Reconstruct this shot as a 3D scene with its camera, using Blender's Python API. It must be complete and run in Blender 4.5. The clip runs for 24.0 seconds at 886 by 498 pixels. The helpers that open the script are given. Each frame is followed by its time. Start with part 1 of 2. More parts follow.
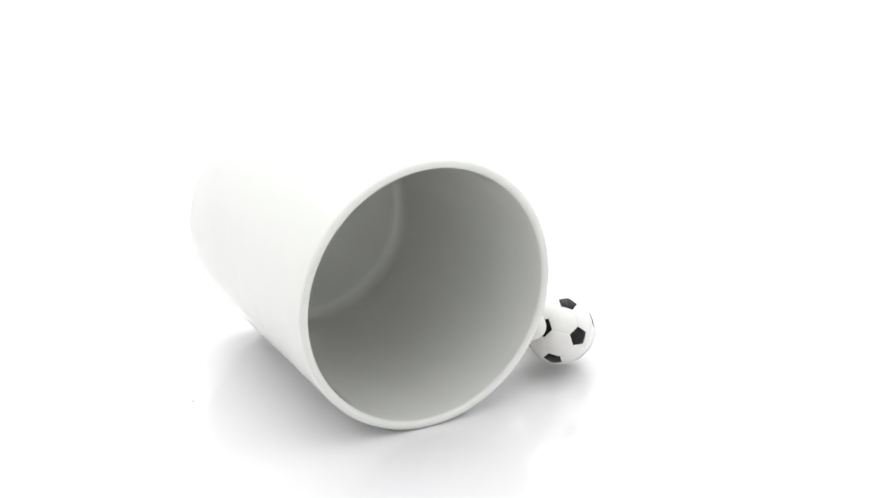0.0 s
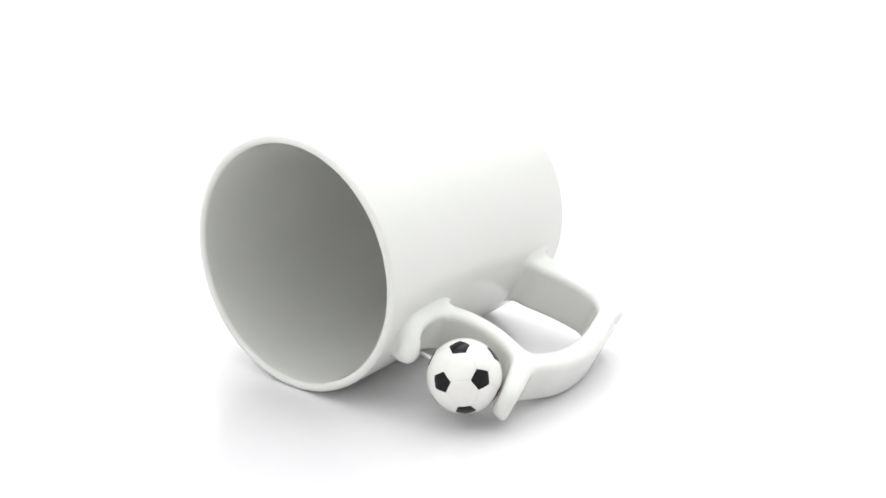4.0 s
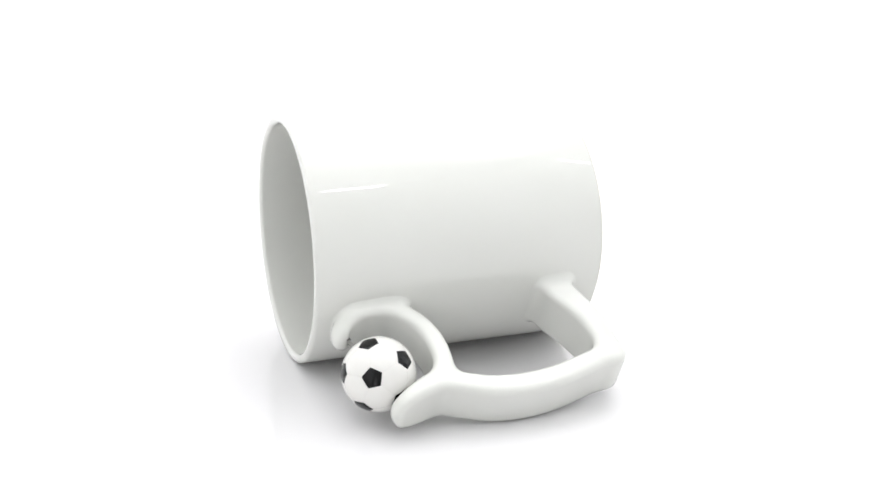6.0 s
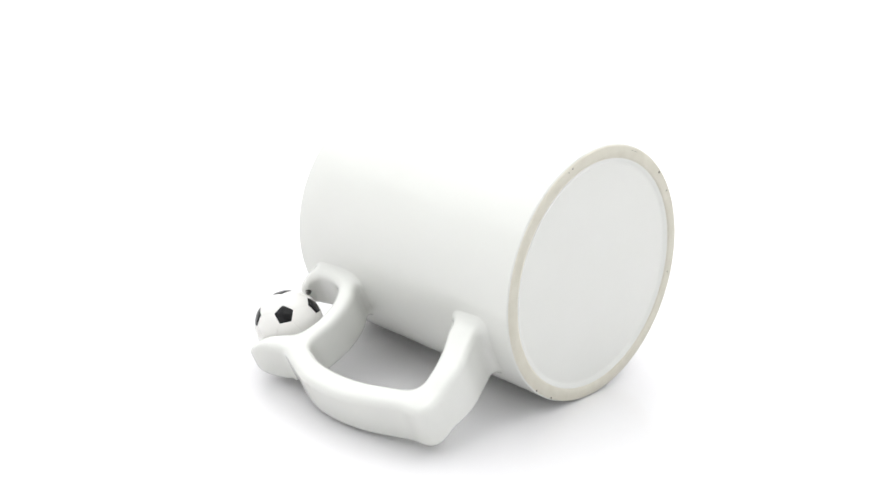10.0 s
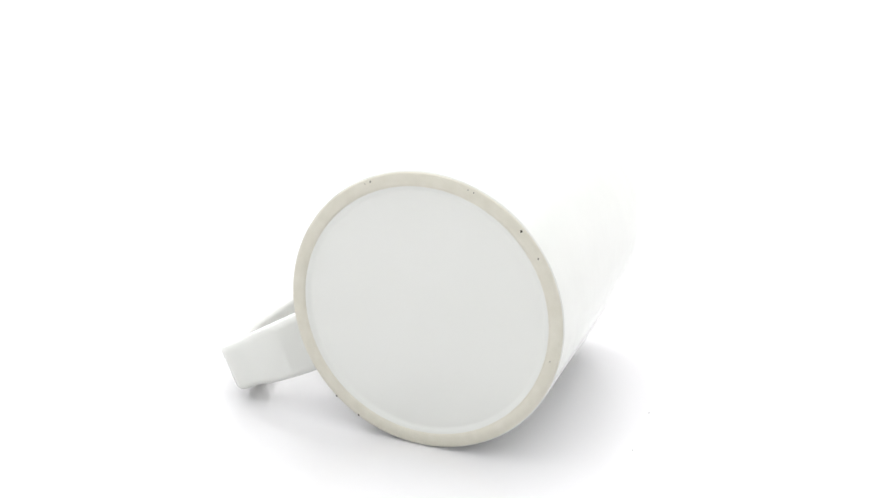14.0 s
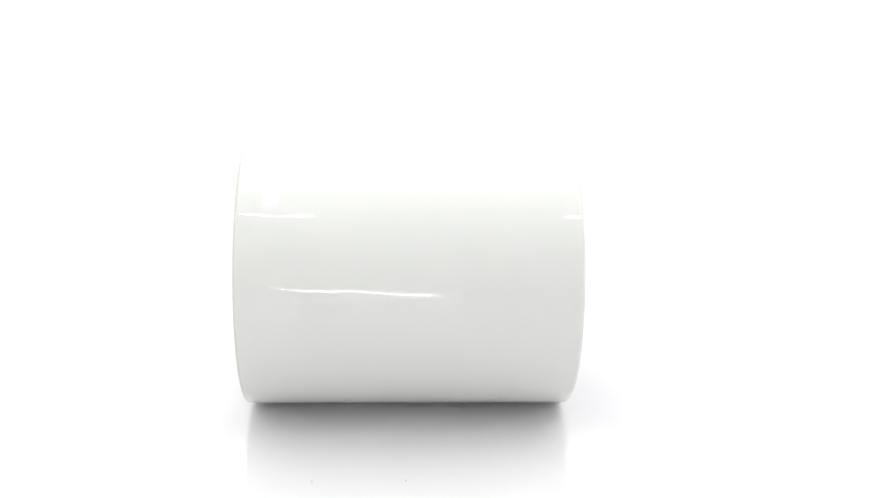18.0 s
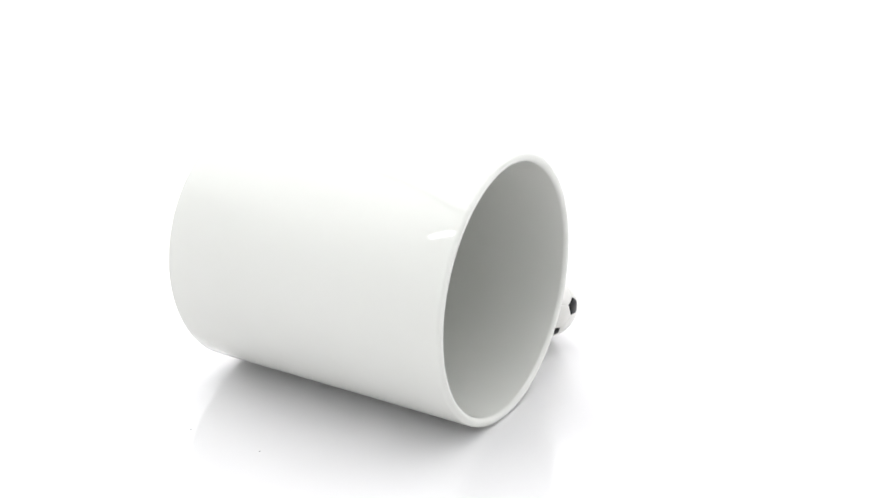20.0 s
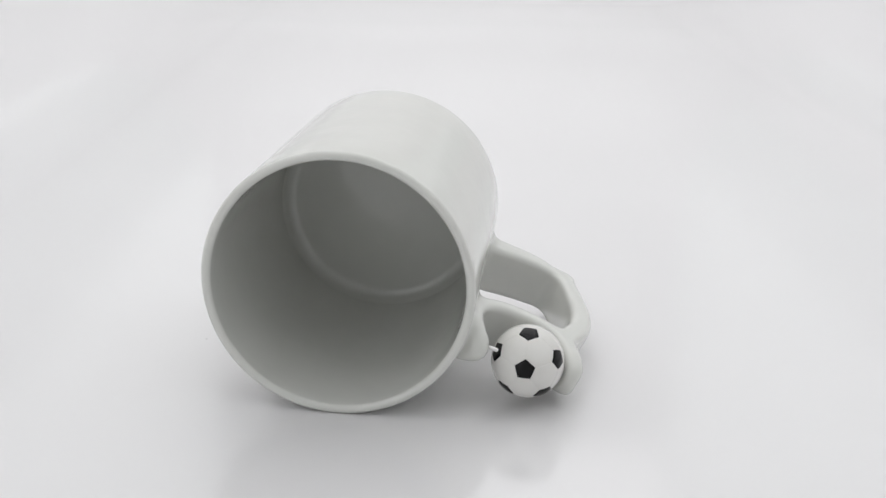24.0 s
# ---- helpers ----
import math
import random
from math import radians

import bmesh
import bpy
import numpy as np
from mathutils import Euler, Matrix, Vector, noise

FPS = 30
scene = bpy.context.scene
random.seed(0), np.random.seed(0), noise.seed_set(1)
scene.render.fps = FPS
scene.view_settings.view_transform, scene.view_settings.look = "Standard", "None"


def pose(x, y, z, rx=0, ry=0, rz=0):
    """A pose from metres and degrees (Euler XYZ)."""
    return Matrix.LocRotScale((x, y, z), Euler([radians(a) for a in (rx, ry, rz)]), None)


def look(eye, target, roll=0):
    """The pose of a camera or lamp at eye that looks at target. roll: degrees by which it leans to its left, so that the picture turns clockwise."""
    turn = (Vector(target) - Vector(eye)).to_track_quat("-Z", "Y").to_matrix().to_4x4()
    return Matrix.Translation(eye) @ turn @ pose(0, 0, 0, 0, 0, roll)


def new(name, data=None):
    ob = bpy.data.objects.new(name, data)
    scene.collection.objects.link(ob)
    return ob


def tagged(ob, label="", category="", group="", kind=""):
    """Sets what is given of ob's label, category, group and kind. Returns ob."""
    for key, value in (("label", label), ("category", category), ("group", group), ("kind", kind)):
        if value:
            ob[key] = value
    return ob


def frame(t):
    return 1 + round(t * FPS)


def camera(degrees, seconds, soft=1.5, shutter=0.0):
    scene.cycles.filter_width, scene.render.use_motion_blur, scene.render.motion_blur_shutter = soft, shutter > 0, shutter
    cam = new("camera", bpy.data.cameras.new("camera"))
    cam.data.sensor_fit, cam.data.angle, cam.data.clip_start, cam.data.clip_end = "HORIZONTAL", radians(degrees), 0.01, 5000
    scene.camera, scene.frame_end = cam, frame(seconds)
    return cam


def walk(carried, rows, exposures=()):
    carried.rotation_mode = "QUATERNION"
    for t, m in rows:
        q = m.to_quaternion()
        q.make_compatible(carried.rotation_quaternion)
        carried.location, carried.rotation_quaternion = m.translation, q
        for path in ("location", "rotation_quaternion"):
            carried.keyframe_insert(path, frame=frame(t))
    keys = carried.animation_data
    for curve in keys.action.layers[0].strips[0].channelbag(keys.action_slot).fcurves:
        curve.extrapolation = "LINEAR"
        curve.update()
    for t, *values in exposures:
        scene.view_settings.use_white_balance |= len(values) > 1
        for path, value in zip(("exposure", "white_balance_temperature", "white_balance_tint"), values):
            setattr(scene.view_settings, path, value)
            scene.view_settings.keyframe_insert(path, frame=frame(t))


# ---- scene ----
# An 11 oz mug lies on a white turning surface inside a white photo tent.
# The axis of the turn stands at the origin; the camera is fixed.
FOV = 2 * math.degrees(math.atan(784.0 / 2007.0))
cam = camera(FOV, 24.0, soft=1.5)
EYE = Matrix.Translation((0.0, -0.3464, 0.1568)) @ pose(0, 0, 0, 0, 0, -0.905) @ pose(0, 0, 0, 90 - 18.65) @ pose(0, 0, 0, 0, 0, 1.131)
walk(cam, [(0.0, EYE), (24.0, EYE)],
     exposures=[(0.0, 0.0), (23.3, 0.0), (23.6, -0.27), (23.8, -0.5), (24.0, -0.8)])

# ---- world and light ----
world = bpy.data.worlds.new("world")
world.use_nodes = True
world.node_tree.nodes["Background"].inputs["Color"].default_value = (0.9, 0.95, 1.0, 1)
world.node_tree.nodes["Background"].inputs["Strength"].default_value = 0.05
scene.world = world


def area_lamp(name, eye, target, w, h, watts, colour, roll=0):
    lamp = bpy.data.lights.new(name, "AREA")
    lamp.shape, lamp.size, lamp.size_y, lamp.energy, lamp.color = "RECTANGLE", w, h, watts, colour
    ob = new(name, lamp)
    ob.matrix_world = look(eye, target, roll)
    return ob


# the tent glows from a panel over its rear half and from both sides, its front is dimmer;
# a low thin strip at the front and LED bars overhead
WARM, COOL = (1.0, 0.968, 0.985), (0.975, 0.985, 0.99)
area_lamp("tent_panel_lamp", (0.04, 0.68, 0.785), (0.04, 0.68, 0.0), 0.72, 1.44, 4.4, WARM)
area_lamp("left_panel_lamp", (-0.335, 0.62, 0.5), (0.0, 0.62, 0.5), 1.56, 0.5, 0.98, COOL)
area_lamp("right_panel_lamp", (0.405, 0.62, 0.5), (0.0, 0.62, 0.5), 1.56, 0.5, 0.6, COOL)
area_lamp("left_front_panel_lamp", (-0.335, -0.72, 0.36), (0.0, -0.72, 0.36), 0.8, 0.6, 1.15, COOL)
area_lamp("middle_panel_lamp", (0.04, -0.235, 0.785), (0.04, -0.235, 0.0), 0.72, 0.37, 0.47, WARM)
# two added fill lamps, unseen, brighten the mug's front and inside
area_lamp("front_top_fill_lamp", (0.04, -0.80, 0.785), (0.04, -0.80, 0.0), 0.72, 0.7, 0.3, WARM)
area_lamp("front_low_fill_lamp", (0.04, -1.19, 0.42), (0.04, 0.0, 0.2), 0.7, 0.7, 0.12, WARM)
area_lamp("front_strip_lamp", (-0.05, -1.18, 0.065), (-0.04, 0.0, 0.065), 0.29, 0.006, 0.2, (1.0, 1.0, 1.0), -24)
area_lamp("ceiling_bar_lamp", (0.315, -0.365, 0.78), (0.1, -0.05, 0.0), 0.16, 0.024, 0.14, WARM)
area_lamp("ceiling_bar_lamp", (-0.155, -0.40, 0.78), (-0.05, -0.05, 0.0), 0.15, 0.024, 0.13, WARM)
area_lamp("small_bar_lamp", (-0.145, -0.13, 0.78), (-0.145, -0.13, 0.0), 0.022, 0.22, 0.1, WARM)
area_lamp("side_bar_lamp", (0.40, -0.05, 0.46), (0.0, -0.03, 0.1), 0.016, 0.20, 0.12, WARM)
area_lamp("side_bar_lamp", (-0.33, -0.20, 0.45), (0.0, -0.06, 0.1), 0.024, 0.12, 0.1, WARM)


# ---- materials ----
def nodes_of(name):
    m = bpy.data.materials.new(name)
    m.use_nodes = True
    nt = m.node_tree
    return m, nt, nt.nodes["Principled BSDF"]


def mottled(name, colour, other, scale, rough, rough_var=0.0, bump=0.0, bump_scale=800.0, metal=0.0, ior=1.5):
    """A surface whose colour wanders between two tones, with fine relief."""
    m, nt, b = nodes_of(name)
    tc = nt.nodes.new("ShaderNodeTexCoord")
    n1 = nt.nodes.new("ShaderNodeTexNoise")
    n1.inputs["Scale"].default_value, n1.inputs["Detail"].default_value = scale, 5
    nt.links.new(tc.outputs["Object"], n1.inputs["Vector"])
    ramp = nt.nodes.new("ShaderNodeValToRGB")
    ramp.color_ramp.elements[0].position, ramp.color_ramp.elements[1].position = 0.3, 0.7
    ramp.color_ramp.elements[0].color, ramp.color_ramp.elements[1].color = (*colour, 1), (*other, 1)
    nt.links.new(n1.outputs["Fac"], ramp.inputs["Fac"])
    nt.links.new(ramp.outputs["Color"], b.inputs["Base Color"])
    b.inputs["Metallic"].default_value, b.inputs["IOR"].default_value = metal, ior
    mr = nt.nodes.new("ShaderNodeMapRange")
    mr.inputs["To Min"].default_value, mr.inputs["To Max"].default_value = rough - rough_var, rough + rough_var
    nt.links.new(n1.outputs["Fac"], mr.inputs["Value"])
    nt.links.new(mr.outputs["Result"], b.inputs["Roughness"])
    if bump:
        n2 = nt.nodes.new("ShaderNodeTexNoise")
        n2.inputs["Scale"].default_value, n2.inputs["Detail"].default_value = bump_scale, 3
        nt.links.new(tc.outputs["Object"], n2.inputs["Vector"])
        bp = nt.nodes.new("ShaderNodeBump")
        bp.inputs["Strength"].default_value, bp.inputs["Distance"].default_value = bump, 0.0005
        nt.links.new(n2.outputs["Fac"], bp.inputs["Height"])
        nt.links.new(bp.outputs["Normal"], b.inputs["Normal"])
    return m


GLAZE = mottled("white_glaze", (0.757, 0.764, 0.724), (0.77, 0.776, 0.739), 40, 0.03, 0.012, 0.35, 45, ior=1.68)
BISQUE = mottled("unglazed_clay", (0.655, 0.63, 0.535), (0.70, 0.675, 0.585), 300, 0.75, 0.08, 0.25, 2500)
SPECK = mottled("dark_speck", (0.03, 0.025, 0.02), (0.06, 0.05, 0.04), 900, 0.8)
WHITE_PLASTIC = mottled("white_plastic", (0.85, 0.84, 0.805), (0.87, 0.86, 0.83), 250, 0.14, 0.05, 0.08, 1200)
BLACK_PLASTIC = mottled("black_plastic", (0.006, 0.006, 0.0065), (0.01, 0.01, 0.0105), 300, 0.06, 0.02, 0.03, 1200, ior=1.3)
SOCKET = mottled("dark_hole", (0.05, 0.047, 0.043), (0.08, 0.075, 0.07), 800, 0.7)
STEEL = mottled("steel", (0.84, 0.83, 0.82), (0.9, 0.89, 0.88), 500, 0.36, 0.05, metal=1.0)
SWEEP = mottled("white_sweep", (0.878, 0.871, 0.878), (0.886, 0.879, 0.886), 3, 0.10, 0.03, 0.02, 300, ior=1.7)
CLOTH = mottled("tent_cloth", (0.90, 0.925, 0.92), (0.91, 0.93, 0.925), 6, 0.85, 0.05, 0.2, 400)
# greyer tone puts the dimness of the room before the tent into the colour
DIM_FRONT = mottled("dim_front_stand_in", (0.7, 0.705, 0.705), (0.73, 0.73, 0.73), 6, 0.85, 0.05, 0.2, 400)


# ---- building helpers ----
def mesh_of(name, bm, material, smooth=True):
    me = bpy.data.meshes.new(name)
    bm.to_mesh(me)
    bm.free()
    me.materials.append(material)
    if smooth:
        for p in me.polygons:
            p.use_smooth = True
    return me


def part(name, bm, material, parent, label="", smooth=True):
    ob = new(name, mesh_of(name, bm, material, smooth))
    ob.parent = parent
    if label:
        tagged(ob, label)
    return ob


def lathe(profile, m, segments=160, closed=False):
    """Turns (x, r) pairs round the x axis."""
    bm = bmesh.new()
    rings = []
    for x, r in profile:
        if r < 1e-6:
            rings.append([bm.verts.new(m @ Vector((x, 0, 0)))] * segments)
        else:
            rings.append([bm.verts.new(m @ Vector((x, r * math.cos(2 * math.pi * k / segments), r * math.sin(2 * math.pi * k / segments)))) for k in range(segments)])
    pairs = list(zip(rings, rings[1:]))
    if closed:
        pairs.append((rings[-1], rings[0]))
    for a, b in pairs:
        for k in range(segments):
            vs = []
            for v in (a[k], a[(k + 1) % segments], b[(k + 1) % segments], b[k]):
                if v not in vs:
                    vs.append(v)
            if len(vs) > 2:
                bm.faces.new(vs)
    bmesh.ops.recalc_face_normals(bm, faces=bm.faces)
    return bm


def arc(cx, cr, rad, a0, a1, n):
    return [(cx + rad * math.cos(radians(a0 + (a1 - a0) * k / n)), cr + rad * math.sin(radians(a0 + (a1 - a0) * k / n))) for k in range(n + 1)]


def slab(x0, y0, z0, x1, y1, z1):
    bm = bmesh.new()
    bmesh.ops.create_cube(bm, size=1, matrix=Matrix.Translation(((x0 + x1) / 2, (y0 + y1) / 2, (z0 + z1) / 2)) @ Matrix.Diagonal((x1 - x0, y1 - y0, z1 - z0, 1)))
    return bm


# ---- the tent ----
LEFT, RIGHT, BACK, FRONT, TOP = -0.345, 0.415, 1.45, -1.20, 0.80


def cove(flat, rad, step, last):
    """Distances past the flat part and heights of a sheet that curls upwards."""
    return [(flat + rad * math.sin(radians(a)), rad - rad * math.cos(radians(a))) for a in range(step, last + 1, step)]


def sweep():
    """Seamless white sheet: flat under the mug, curling up along both sides and into the rear wall."""
    bm = bmesh.new()
    rad, side = 0.40, 0.15
    flat = BACK - rad
    along = [(FRONT + (flat - FRONT) * k / 12, 0.0) for k in range(13)] + cove(flat, rad, 5, 90) + [(BACK, TOP)]
    across = [(-x, z) for x, z in reversed(cove(-LEFT - side, side, 6, 84))]
    across += [(LEFT + side + (RIGHT - LEFT - 2 * side) * k / 10, 0.0) for k in range(11)] + cove(RIGHT - side, side, 6, 84)
    rows = [[bm.verts.new((x, y, z + h)) for x, h in across] for y, z in along]
    for a, b in zip(rows, rows[1:]):
        for k in range(len(across) - 1):
            bm.faces.new((a[k], a[k + 1], b[k + 1], b[k]))
    bmesh.ops.recalc_face_normals(bm, faces=bm.faces)
    ob = part("floor", bm, SWEEP, None)
    ob.modifiers.new("thickness", "SOLIDIFY").thickness = -0.004
    return tagged(ob, "seamless glossy white photo sweep under the mug", "floor", kind="structure")


def tent():
    sweep()
    tagged(part("wall_left", slab(LEFT - 0.02, FRONT, -0.02, LEFT, BACK + 0.02, TOP), CLOTH, None, smooth=False), "white cloth side of a photo tent", "wall", kind="structure")
    tagged(part("wall_right", slab(RIGHT, FRONT, -0.02, RIGHT + 0.02, BACK + 0.02, TOP), CLOTH, None, smooth=False), "white cloth side of a photo tent", "wall", kind="structure")
    # unseen wall added across the open front, stands in for the dim room
    tagged(part("dim_front_wall", slab(LEFT - 0.02, FRONT - 0.02, -0.02, RIGHT + 0.02, FRONT, TOP), DIM_FRONT, None, smooth=False), "added unseen grey wall in place of the dim room before the tent", "wall", kind="structure")
    tagged(part("ceiling", slab(LEFT - 0.02, FRONT - 0.02, TOP, RIGHT + 0.02, BACK + 0.02, TOP + 0.02), CLOTH, None, smooth=False), "white cloth top of a photo tent", "ceiling", kind="structure")


tent()

# ---- the mug ----
L, R, R_FOOT = 0.0955, 0.04053, 0.04035    # length, outer radius at the rim and at the foot
RIM_X, AXIS_Y = -0.04172, 0.0208  # the rim's place along the mug and the axis's place beside the turn's axis
DROOP = 25.0                     # the handle's plane falls away from level
BODY = Matrix.Translation((RIM_X, AXIS_Y, R)) @ Matrix.Rotation(math.atan((R - R_FOOT) / L), 4, "Y")
# the handle's space: x from rim to base, y outward from the mug's axis, z across the band
HANDLE = BODY @ Matrix.Rotation(radians(180 + DROOP), 4, "X") @ Matrix.Diagonal((1, 1, -1, 1))

mug = new("mug")
tagged(mug, "glossy white ceramic mug lying on its side, football handle", "mug")


def mug_body():
    t, F = 0.0028, R_FOOT
    prof = []
    prof += [(0.0892, 0.0)]
    prof += [(0.0890, 0.020), (0.0892, 0.0315)]
    prof += arc(0.0847, R - t - 0.0046, 0.0046, 0, 90, 10)
    prof += [(0.06, R - t), (0.03, R - t), (0.006, R - t + 0.0001)]
    prof += arc(0.0014, R - 0.0014, 0.0014, 270, 90, 12)
    prof += [(x, R + (R_FOOT - R) * x / L) for x in (0.02, 0.05, 0.08)]
    prof += arc(L - 0.0011, F - 0.0007, 0.0007, 90, 15, 6)
    prof += [(L - 0.0004, F - 0.0008)]
    prof += [(L - 0.0004, F - 0.0043), (L - 0.0010, F - 0.0053), (L - 0.0012, F - 0.0058), (L - 0.0012, F - 0.0063), (L - 0.0012, 0.02), (L - 0.0012, 0.0)]
    part("body", lathe(prof, BODY), GLAZE, mug)
    ring = [(L - 0.0008, F - 0.0003), (L - 0.0003, F - 0.0004), (L, F - 0.0008), (L, F - 0.0036), (L - 0.0004, F - 0.0043), (L - 0.0008, F - 0.0044)]
    foot = part("foot_ring", lathe(ring, BODY, closed=True), BISQUE, mug, "unglazed cream foot ring with dark specks")
    # kiln specks: beside and above the axis, size, in millimetres
    for y, z, size in ((27.5, 27.6, 0.42), (-19.3, -34.6, 0.34), (-15.4, 35.8, 0.26), (-17.0, 35.0, 0.2), (-26.3, -29.9, 0.3), (36.9, -7.5, 0.2), (32.4, 20.8, 0.24), (14.2, 36.3, 0.2), (12.6, 36.8, 0.16)):
        bm = bmesh.new()
        bmesh.ops.create_icosphere(bm, subdivisions=2, radius=size * 0.0008)
        for v in bm.verts:
            v.co *= 1 + 0.3 * noise.noise(v.co * 3000 + Vector((y, z, 0)))
        bm.transform(BODY @ Matrix.Translation((L, y * 0.001, z * 0.001)) @ Matrix.Diagonal((0.3, 1, 1.3, 1)))
        part("speck", bm, SPECK, foot)


def rounded_union(a, b, k):
    h = np.clip(0.5 + 0.5 * (b - a) / k, 0, 1)
    return b * (1 - h) + a * h - k * h * (1 - h)


# centre lines in millimetres: along the mug, outward, half thickness
SHIFT = -0.4
CUP = [(7.3, 46.0, 2.7), (8.2, 43.8, 2.9), (13.0, 41.0, 3.0), (20.0, 40.4, 3.0), (26.3, 42.5, 3.0), (31.1, 48.0, 3.0), (33.6, 55.0, 3.0), (33.9, 62.0, 3.0), (32.8, 68.0, 3.5)]
GRIP = [(17.4, 75.8, 2.6), (24.0, 73.2, 3.1), (31.0, 71.0, 3.7), (38.0, 73.3, 3.6), (46.0, 75.9, 3.7), (56.0, 76.6, 3.8), (66.0, 75.5, 3.7), (76.0, 72.8, 3.5), (84.0, 70.3, 3.4), (87.4, 69.3, 3.3)]
POST = [(87.4, 69.3, 3.3), (87.0, 62.0, 3.9), (85.6, 55.0, 4.2), (82.9, 48.5, 4.4), (80.3, 42.5, 5.0), (79.5, 36.0, 5.5)]
BAND = 7.4


def bezier_line(line, steps=5):
    """A smooth line through the given points."""
    pts = [Vector(p) for p in line]
    pts = [2 * pts[0] - pts[1]] + pts + [2 * pts[-1] - pts[-2]]
    out = []
    for a, b, c, d in zip(pts, pts[1:], pts[2:], pts[3:]):
        for k in range(steps):
            u = k / steps
            out.append(0.5 * ((2 * b) + (c - a) * u + (2 * a - 5 * b + 4 * c - d) * u * u + (3 * b - a - 3 * c + d) * u ** 3))
    return out + [pts[-2]]


SMOOTH_LINES = [bezier_line([(x + SHIFT, y, r) for x, y, r in line]) for line in (CUP, GRIP, POST)]


def stroke_field(px, py, line):
    best = np.full(px.shape, 1e3)
    for (ax, ay, ar), (bx, by, br) in zip(line, line[1:]):
        dx, dy = bx - ax, by - ay
        u = np.clip(((px - ax) * dx + (py - ay) * dy) / (dx * dx + dy * dy + 1e-9), 0, 1)
        best = np.minimum(best, np.hypot(px - ax - u * dx, py - ay - u * dy) - (ar + u * (br - ar)))
    return best


def handle_field(p):
    """Signed distance, in millimetres, to the handle with its fillets."""
    x, y, z = p[..., 0], p[..., 1], p[..., 2]
    d2 = stroke_field(x, y, SMOOTH_LINES[0])
    d2 = rounded_union(d2, stroke_field(x, y, SMOOTH_LINES[1]), 3.0)
    d2 = rounded_union(d2, stroke_field(x, y, SMOOTH_LINES[2]), 5.0)
    edge = 2.0
    far = np.clip((x - 58) / 30, 0, 1)
    far = far * far * (3 - 2 * far)
    tip = np.clip((24.6 - x) / 10.6, 0, 0.985) * (y > 58)
    stub = np.clip((y - 40.5) / 8.4, 0, 0.98) * np.clip((17 - x) / 5, 0, 1) * (y < 57)
    nose = np.clip((12.5 - x) / 8.4, 0, 0.97) * (y < 52)
    heel = np.clip((x - 80) / 13, 0, 0.9) * np.clip((y - 58) / 6, 0, 1)
    root = far * np.clip((66 - y) / 22, 0, 1)
    half = (BAND + 0.5 * far + 1.5 * root) * np.sqrt(1 - tip * tip) * np.sqrt(1 - stub * stub) * np.sqrt(1 - nose * nose) * np.sqrt(1 - 0.2 * heel * heel)
    a, b = d2 + edge, np.abs(z + 0.4 * far) - half + np.minimum(edge, half)
    band = np.minimum(np.maximum(a, b), 0) + np.hypot(np.maximum(a, 0), np.maximum(b, 0)) - np.minimum(edge, half)
    wall = np.hypot(y, z) - (R * 1000 - 0.3 - (R - R_FOOT) * 1000 * x / 95.5)
    wall = np.maximum(wall, 1.2 - x)
    both = rounded_union(band, wall, 2.6 + 1.6 * np.clip((x - 8) / 14, 0, 1))
    both = np.maximum(both, 38.6 - np.hypot(y, z))
    return np.maximum(both, band - 7.0)


def net_of(field, lo, hi, step):
    """Surface of a field by a net of one vertex to each crossed cell."""
    axes = [np.arange(a, b + step, step) for a, b in zip(lo, hi)]
    grid = np.stack(np.meshgrid(*axes, indexing="ij"), -1)
    f = field(grid)
    inside = f < 0
    n = [len(a) for a in axes]
    total = np.zeros([k - 1 for k in n] + [3])
    count = np.zeros([k - 1 for k in n])
    corners = [(i, j, k) for i in (0, 1) for j in (0, 1) for k in (0, 1)]
    cut = lambda a, c: a[c[0]:n[0] - 1 + c[0], c[1]:n[1] - 1 + c[1], c[2]:n[2] - 1 + c[2]]
    for c in corners:
        for ax in range(3):
            if c[ax] == 0:
                d = tuple(c[k] + (k == ax) for k in range(3))
                fa, fb = cut(f, c), cut(f, d)
                cross = (fa < 0) != (fb < 0)
                u = np.where(cross, fa / np.where(cross, fa - fb, 1), 0)
                pt = np.array(c, float) + u[..., None] * np.eye(3)[ax]
                total += np.where(cross[..., None], pt, 0)
                count += cross
    index = np.full(count.shape, -1)
    used = np.argwhere(count > 0)
    index[tuple(used.T)] = np.arange(len(used))
    verts = np.array(lo) + step * (used + total[tuple(used.T)] / count[tuple(used.T)][:, None])
    for _ in range(3):
        g = np.stack([(field(verts + e) - field(verts - e)) / 0.1 for e in np.eye(3) * 0.05], -1)
        v = field(verts)
        verts = verts - np.clip(v, -0.3, 0.3)[:, None] * g / np.maximum((g * g).sum(-1), 0.3)[:, None]
    faces = []
    for ax in range(3):
        b, c = (ax + 1) % 3, (ax + 2) % 3
        sl0 = [slice(None)] * 3
        sl1 = [slice(None)] * 3
        sl0[ax], sl1[ax] = slice(0, -1), slice(1, None)
        for e in np.argwhere(inside[tuple(sl0)] != inside[tuple(sl1)]):
            if e[b] == 0 or e[c] == 0 or e[b] >= n[b] - 1 or e[c] >= n[c] - 1:
                continue
            quad = []
            for ob_, oc in ((0, 0), (1, 0), (1, 1), (0, 1)):
                k = e.copy()
                k[b] -= ob_
                k[c] -= oc
                quad.append(int(index[tuple(k)]))
            faces.append(quad if inside[tuple(e)] else quad[::-1])
    return verts, faces


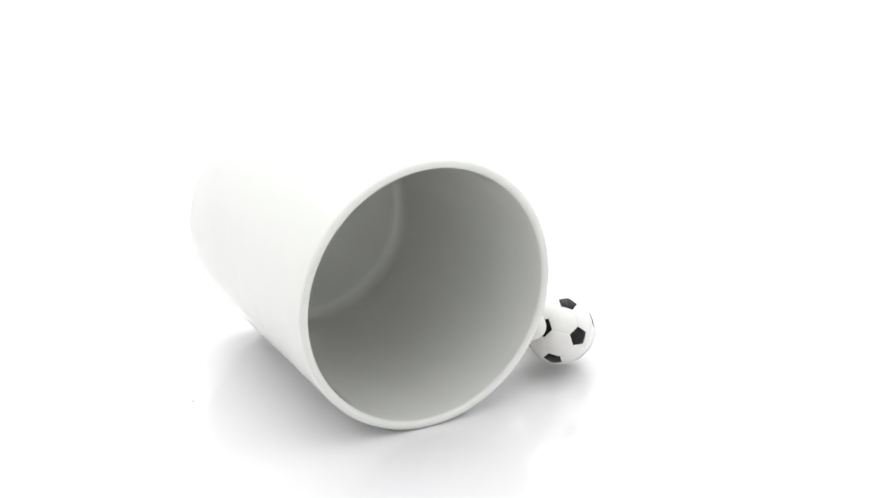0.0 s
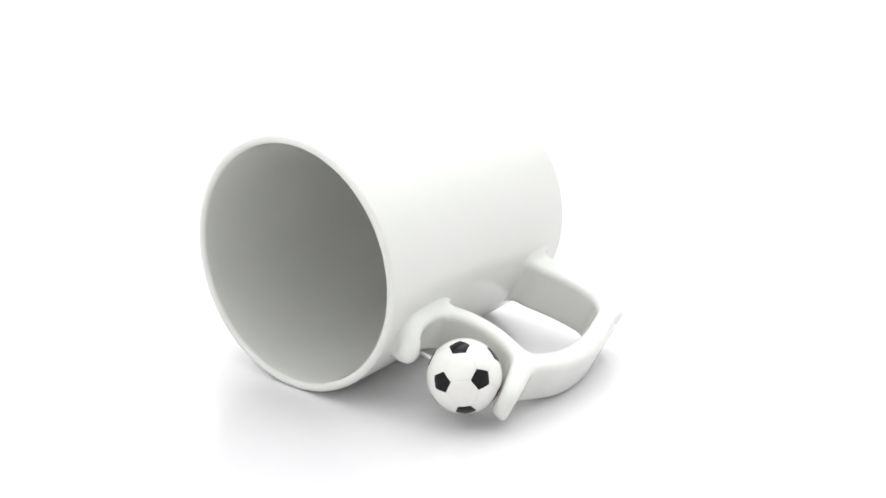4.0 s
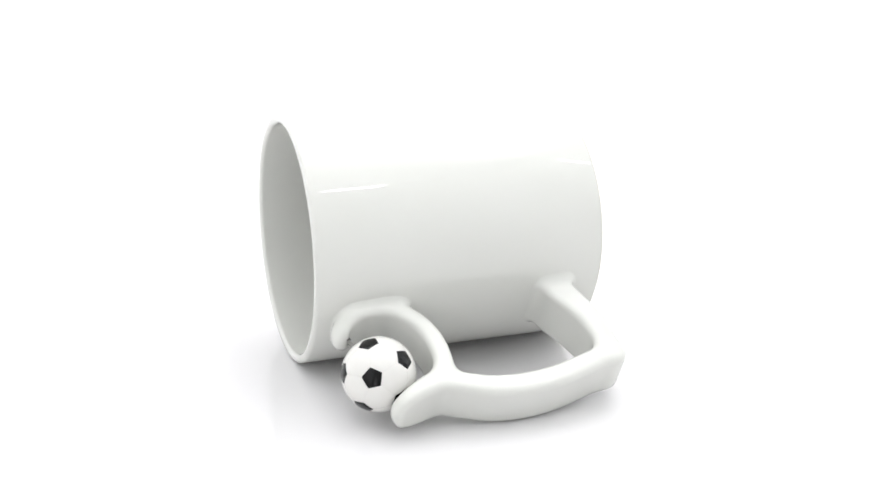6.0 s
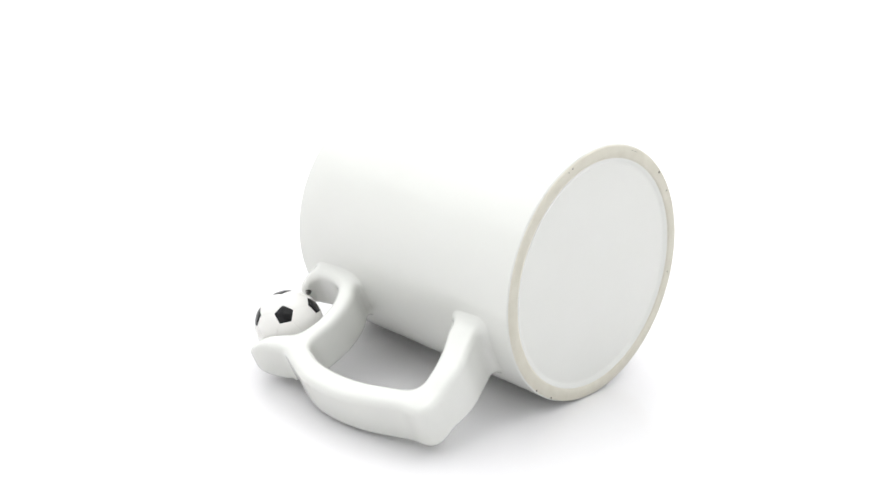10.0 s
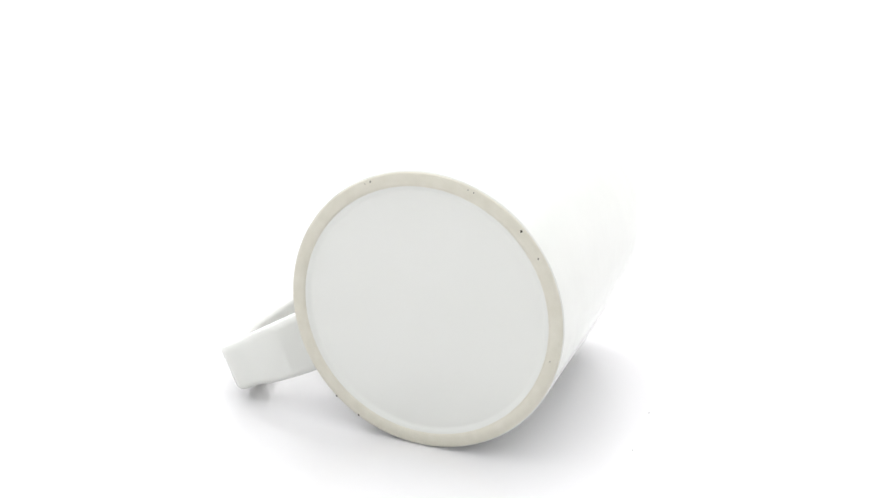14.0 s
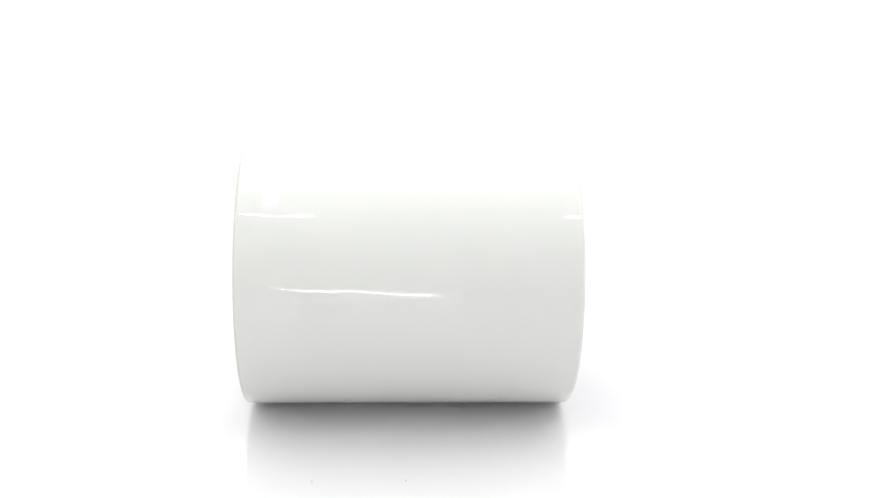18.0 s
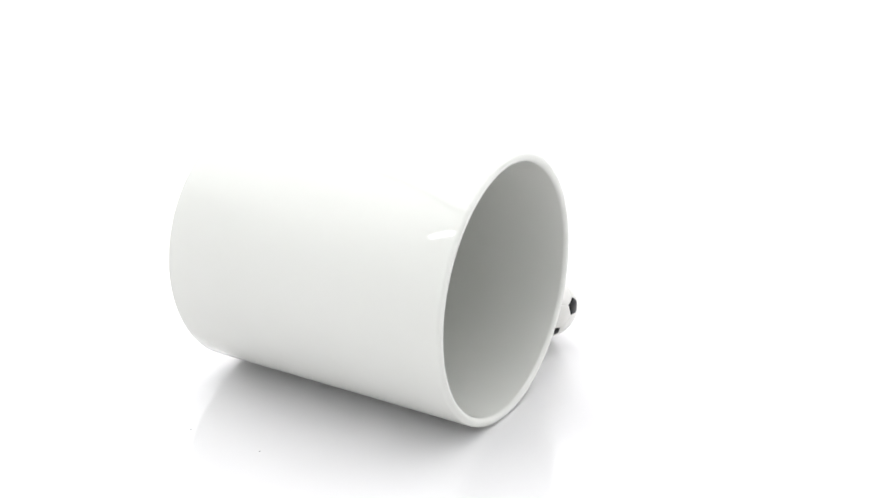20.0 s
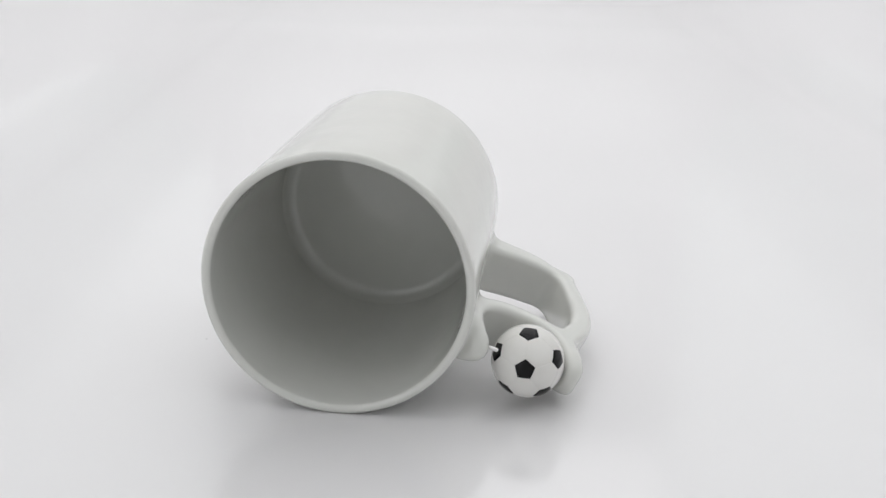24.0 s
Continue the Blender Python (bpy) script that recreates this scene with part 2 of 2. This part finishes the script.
def handle():
    verts, faces = net_of(handle_field, (0.0, 24.0, -22.0), (98.0, 86.0, 22.0), 0.8)
    me = bpy.data.meshes.new("handle")
    me.from_pydata([HANDLE @ (Vector(v) * 0.001) for v in verts], [], faces)
    bm = bmesh.new()
    bm.from_mesh(me)
    bmesh.ops.recalc_face_normals(bm, faces=bm.faces)
    return part("handle", bm, GLAZE, mug, "flat looped white ceramic handle with a cup for the ball")


# ---- the football on the handle ----
BALL_C, BALL_R = Vector((14.8, 61.4, 0.5)), 11.15


def icosahedron():
    g = (1 + 5 ** 0.5) / 2
    return [Vector(v).normalized() for s in (1, -1) for u in (1, -1) for v in ((0, s, u * g), (s, u * g, 0), (u * g, 0, s))]


def ball_turn():
    """Turns a football so that one pentagon looks along a, with a neighbour towards b."""
    a, b = Vector((-0.4404, 0.6291, 0.6406)), Vector((-0.9859, -0.1087, 0.1272))
    vs = icosahedron()
    p = vs[0]
    q = max((v for v in vs[1:]), key=lambda v: v.dot(p))
    def triad(u, v):
        w = u.cross(v).normalized()
        return Matrix((u, w, u.cross(w))).transposed()
    return triad(a, b) @ triad(p, q).transposed()


def panel(corners, lift, sink, rings=4):
    """A cushioned panel on the ball: its border sinks into the seam."""
    n = len(corners)
    centre = sum(corners, Vector()) / n
    bm = bmesh.new()
    border = []
    per = 6
    for k in range(n):
        for j in range(per):
            border.append(corners[k].lerp(corners[(k + 1) % n], j / per))
    loops = []
    for f, r in ((0.0, lift), (0.45, lift), (0.85, lift), (0.955, lift - 0.06), (0.985, sink)):
        if f == 0:
            loops.append([bm.verts.new(centre.normalized() * r)])
        else:
            loops.append([bm.verts.new(centre.lerp(b, f).normalized() * r) for b in border])
    loops.append([bm.verts.new(b.normalized() * (sink - 0.35)) for b in border])
    m = len(border)
    for k in range(m):
        bm.faces.new((loops[0][0], loops[1][k], loops[1][(k + 1) % m]))
        for a, b in zip(loops[1:], loops[2:]):
            bm.faces.new((a[k], b[k], b[(k + 1) % m], a[(k + 1) % m]))
    bmesh.ops.recalc_face_normals(bm, faces=bm.faces)
    return bm


def football():
    turn = ball_turn()
    place = HANDLE @ Matrix.Scale(0.001, 4) @ Matrix.Translation(BALL_C) @ turn.to_4x4()
    bm = bmesh.new()
    bmesh.ops.create_icosphere(bm, subdivisions=4, radius=BALL_R - 0.09, matrix=place)
    ball = part("football", bm, WHITE_PLASTIC, mug, "small white plastic football with black pentagons")
    vs = icosahedron()
    near = lambda v: sorted((w for w in vs if 0.3 < w.dot(v) < 0.6), key=lambda w: 0)
    CUT = 0.287
    for v in vs:
        ring = near(v)
        ref = ring[0]
        side = v.cross(ref)
        ring.sort(key=lambda w: math.atan2(w.dot(side), (w - v * w.dot(v)).dot(ref - v * ref.dot(v))))
        bm = panel([v.lerp(w, CUT) for w in ring], BALL_R + 0.03, BALL_R - 0.1)
        bm.transform(place)
        bmesh.ops.recalc_face_normals(bm, faces=bm.faces)
        part("pentagon_panel", bm, BLACK_PLASTIC, ball)
    done = set()
    for i, a in enumerate(vs):
        for j, b in enumerate(vs):
            for k, c in enumerate(vs):
                if i < j < k and a.dot(b) > 0.4 and b.dot(c) > 0.4 and a.dot(c) > 0.4:
                    cs = []
                    for u, w in ((a, b), (b, c), (c, a)):
                        cs += [u.lerp(w, CUT), u.lerp(w, 1 - CUT)]
                    bm = panel(cs, BALL_R, BALL_R - 0.07)
                    bm.transform(place)
                    bmesh.ops.recalc_face_normals(bm, faces=bm.faces)
                    part("hexagon_panel", bm, WHITE_PLASTIC, ball)
    # the pin runs from the stub by the rim through the ball into the cup's outer lip
    aim = Vector((9.2, 48.2, 1.0))
    way = (BALL_C - aim).normalized()
    # the mouth lies where the pin's line meets the stub
    steps = np.arange(11.0, 22.0, 0.05)
    line = np.array([BALL_C - way * float(k) for k in steps])
    inside = handle_field(line) < 0
    reach = float(steps[int(np.argmax(inside))]) if inside.any() else 14.0
    mouth = BALL_C - way * reach
    a, b = mouth - way * 1.2, BALL_C + way * 13
    space = HANDLE @ Matrix.Scale(0.001, 4)
    turned = way.to_track_quat("Z", "Y").to_matrix().to_4x4()
    bm = bmesh.new()
    bmesh.ops.create_cone(bm, cap_ends=True, segments=20, radius1=0.62, radius2=0.62, depth=(b - a).length,
                          matrix=space @ Matrix.Translation((a + b) / 2) @ turned)
    bmesh.ops.recalc_face_normals(bm, faces=bm.faces)
    part("pin", bm, STEEL, mug, "thin steel pin holding the football")
    # the dark hole in the stub from which the pin comes
    bm = bmesh.new()
    bmesh.ops.create_cone(bm, cap_ends=True, segments=24, radius1=1.05, radius2=0.98, depth=1.0,
                          matrix=space @ Matrix.Translation(mouth - way * 0.42) @ turned)
    bmesh.ops.recalc_face_normals(bm, faces=bm.faces)
    part("pin_hole", bm, SOCKET, mug, "dark hole for the pin")


def dust_speck(x, y, size):
    bm = bmesh.new()
    bmesh.ops.create_icosphere(bm, subdivisions=2, radius=size)
    for v in bm.verts:
        v.co *= 1 + 0.35 * noise.noise(v.co * 2500 + Vector((x * 90, y * 70, 0)))
        v.co.z = max(v.co.z, -size * 0.5)
    lowest = min(v.co.z for v in bm.verts)
    bm.transform(Matrix.Translation((x, y, -lowest)))
    ob = part("dust_speck", bm, SPECK, None)
    return tagged(ob, "tiny dark dust speck on the white sheet", "dust", "dust specks beside the mug")


dust = [dust_speck(0.0322, 0.0775, 0.00016), dust_speck(0.0070, 0.0770, 0.00014)]
mug_body()
handle()
football()


# ---- movement ----
def motions():
    rows = [(t, pose(0, 0, 0, 0, 0, 119.117 - 16.515 * t)) for t in range(25)]
    walk(mug, rows)
    for speck in dust:
        walk(speck, rows)


motions()
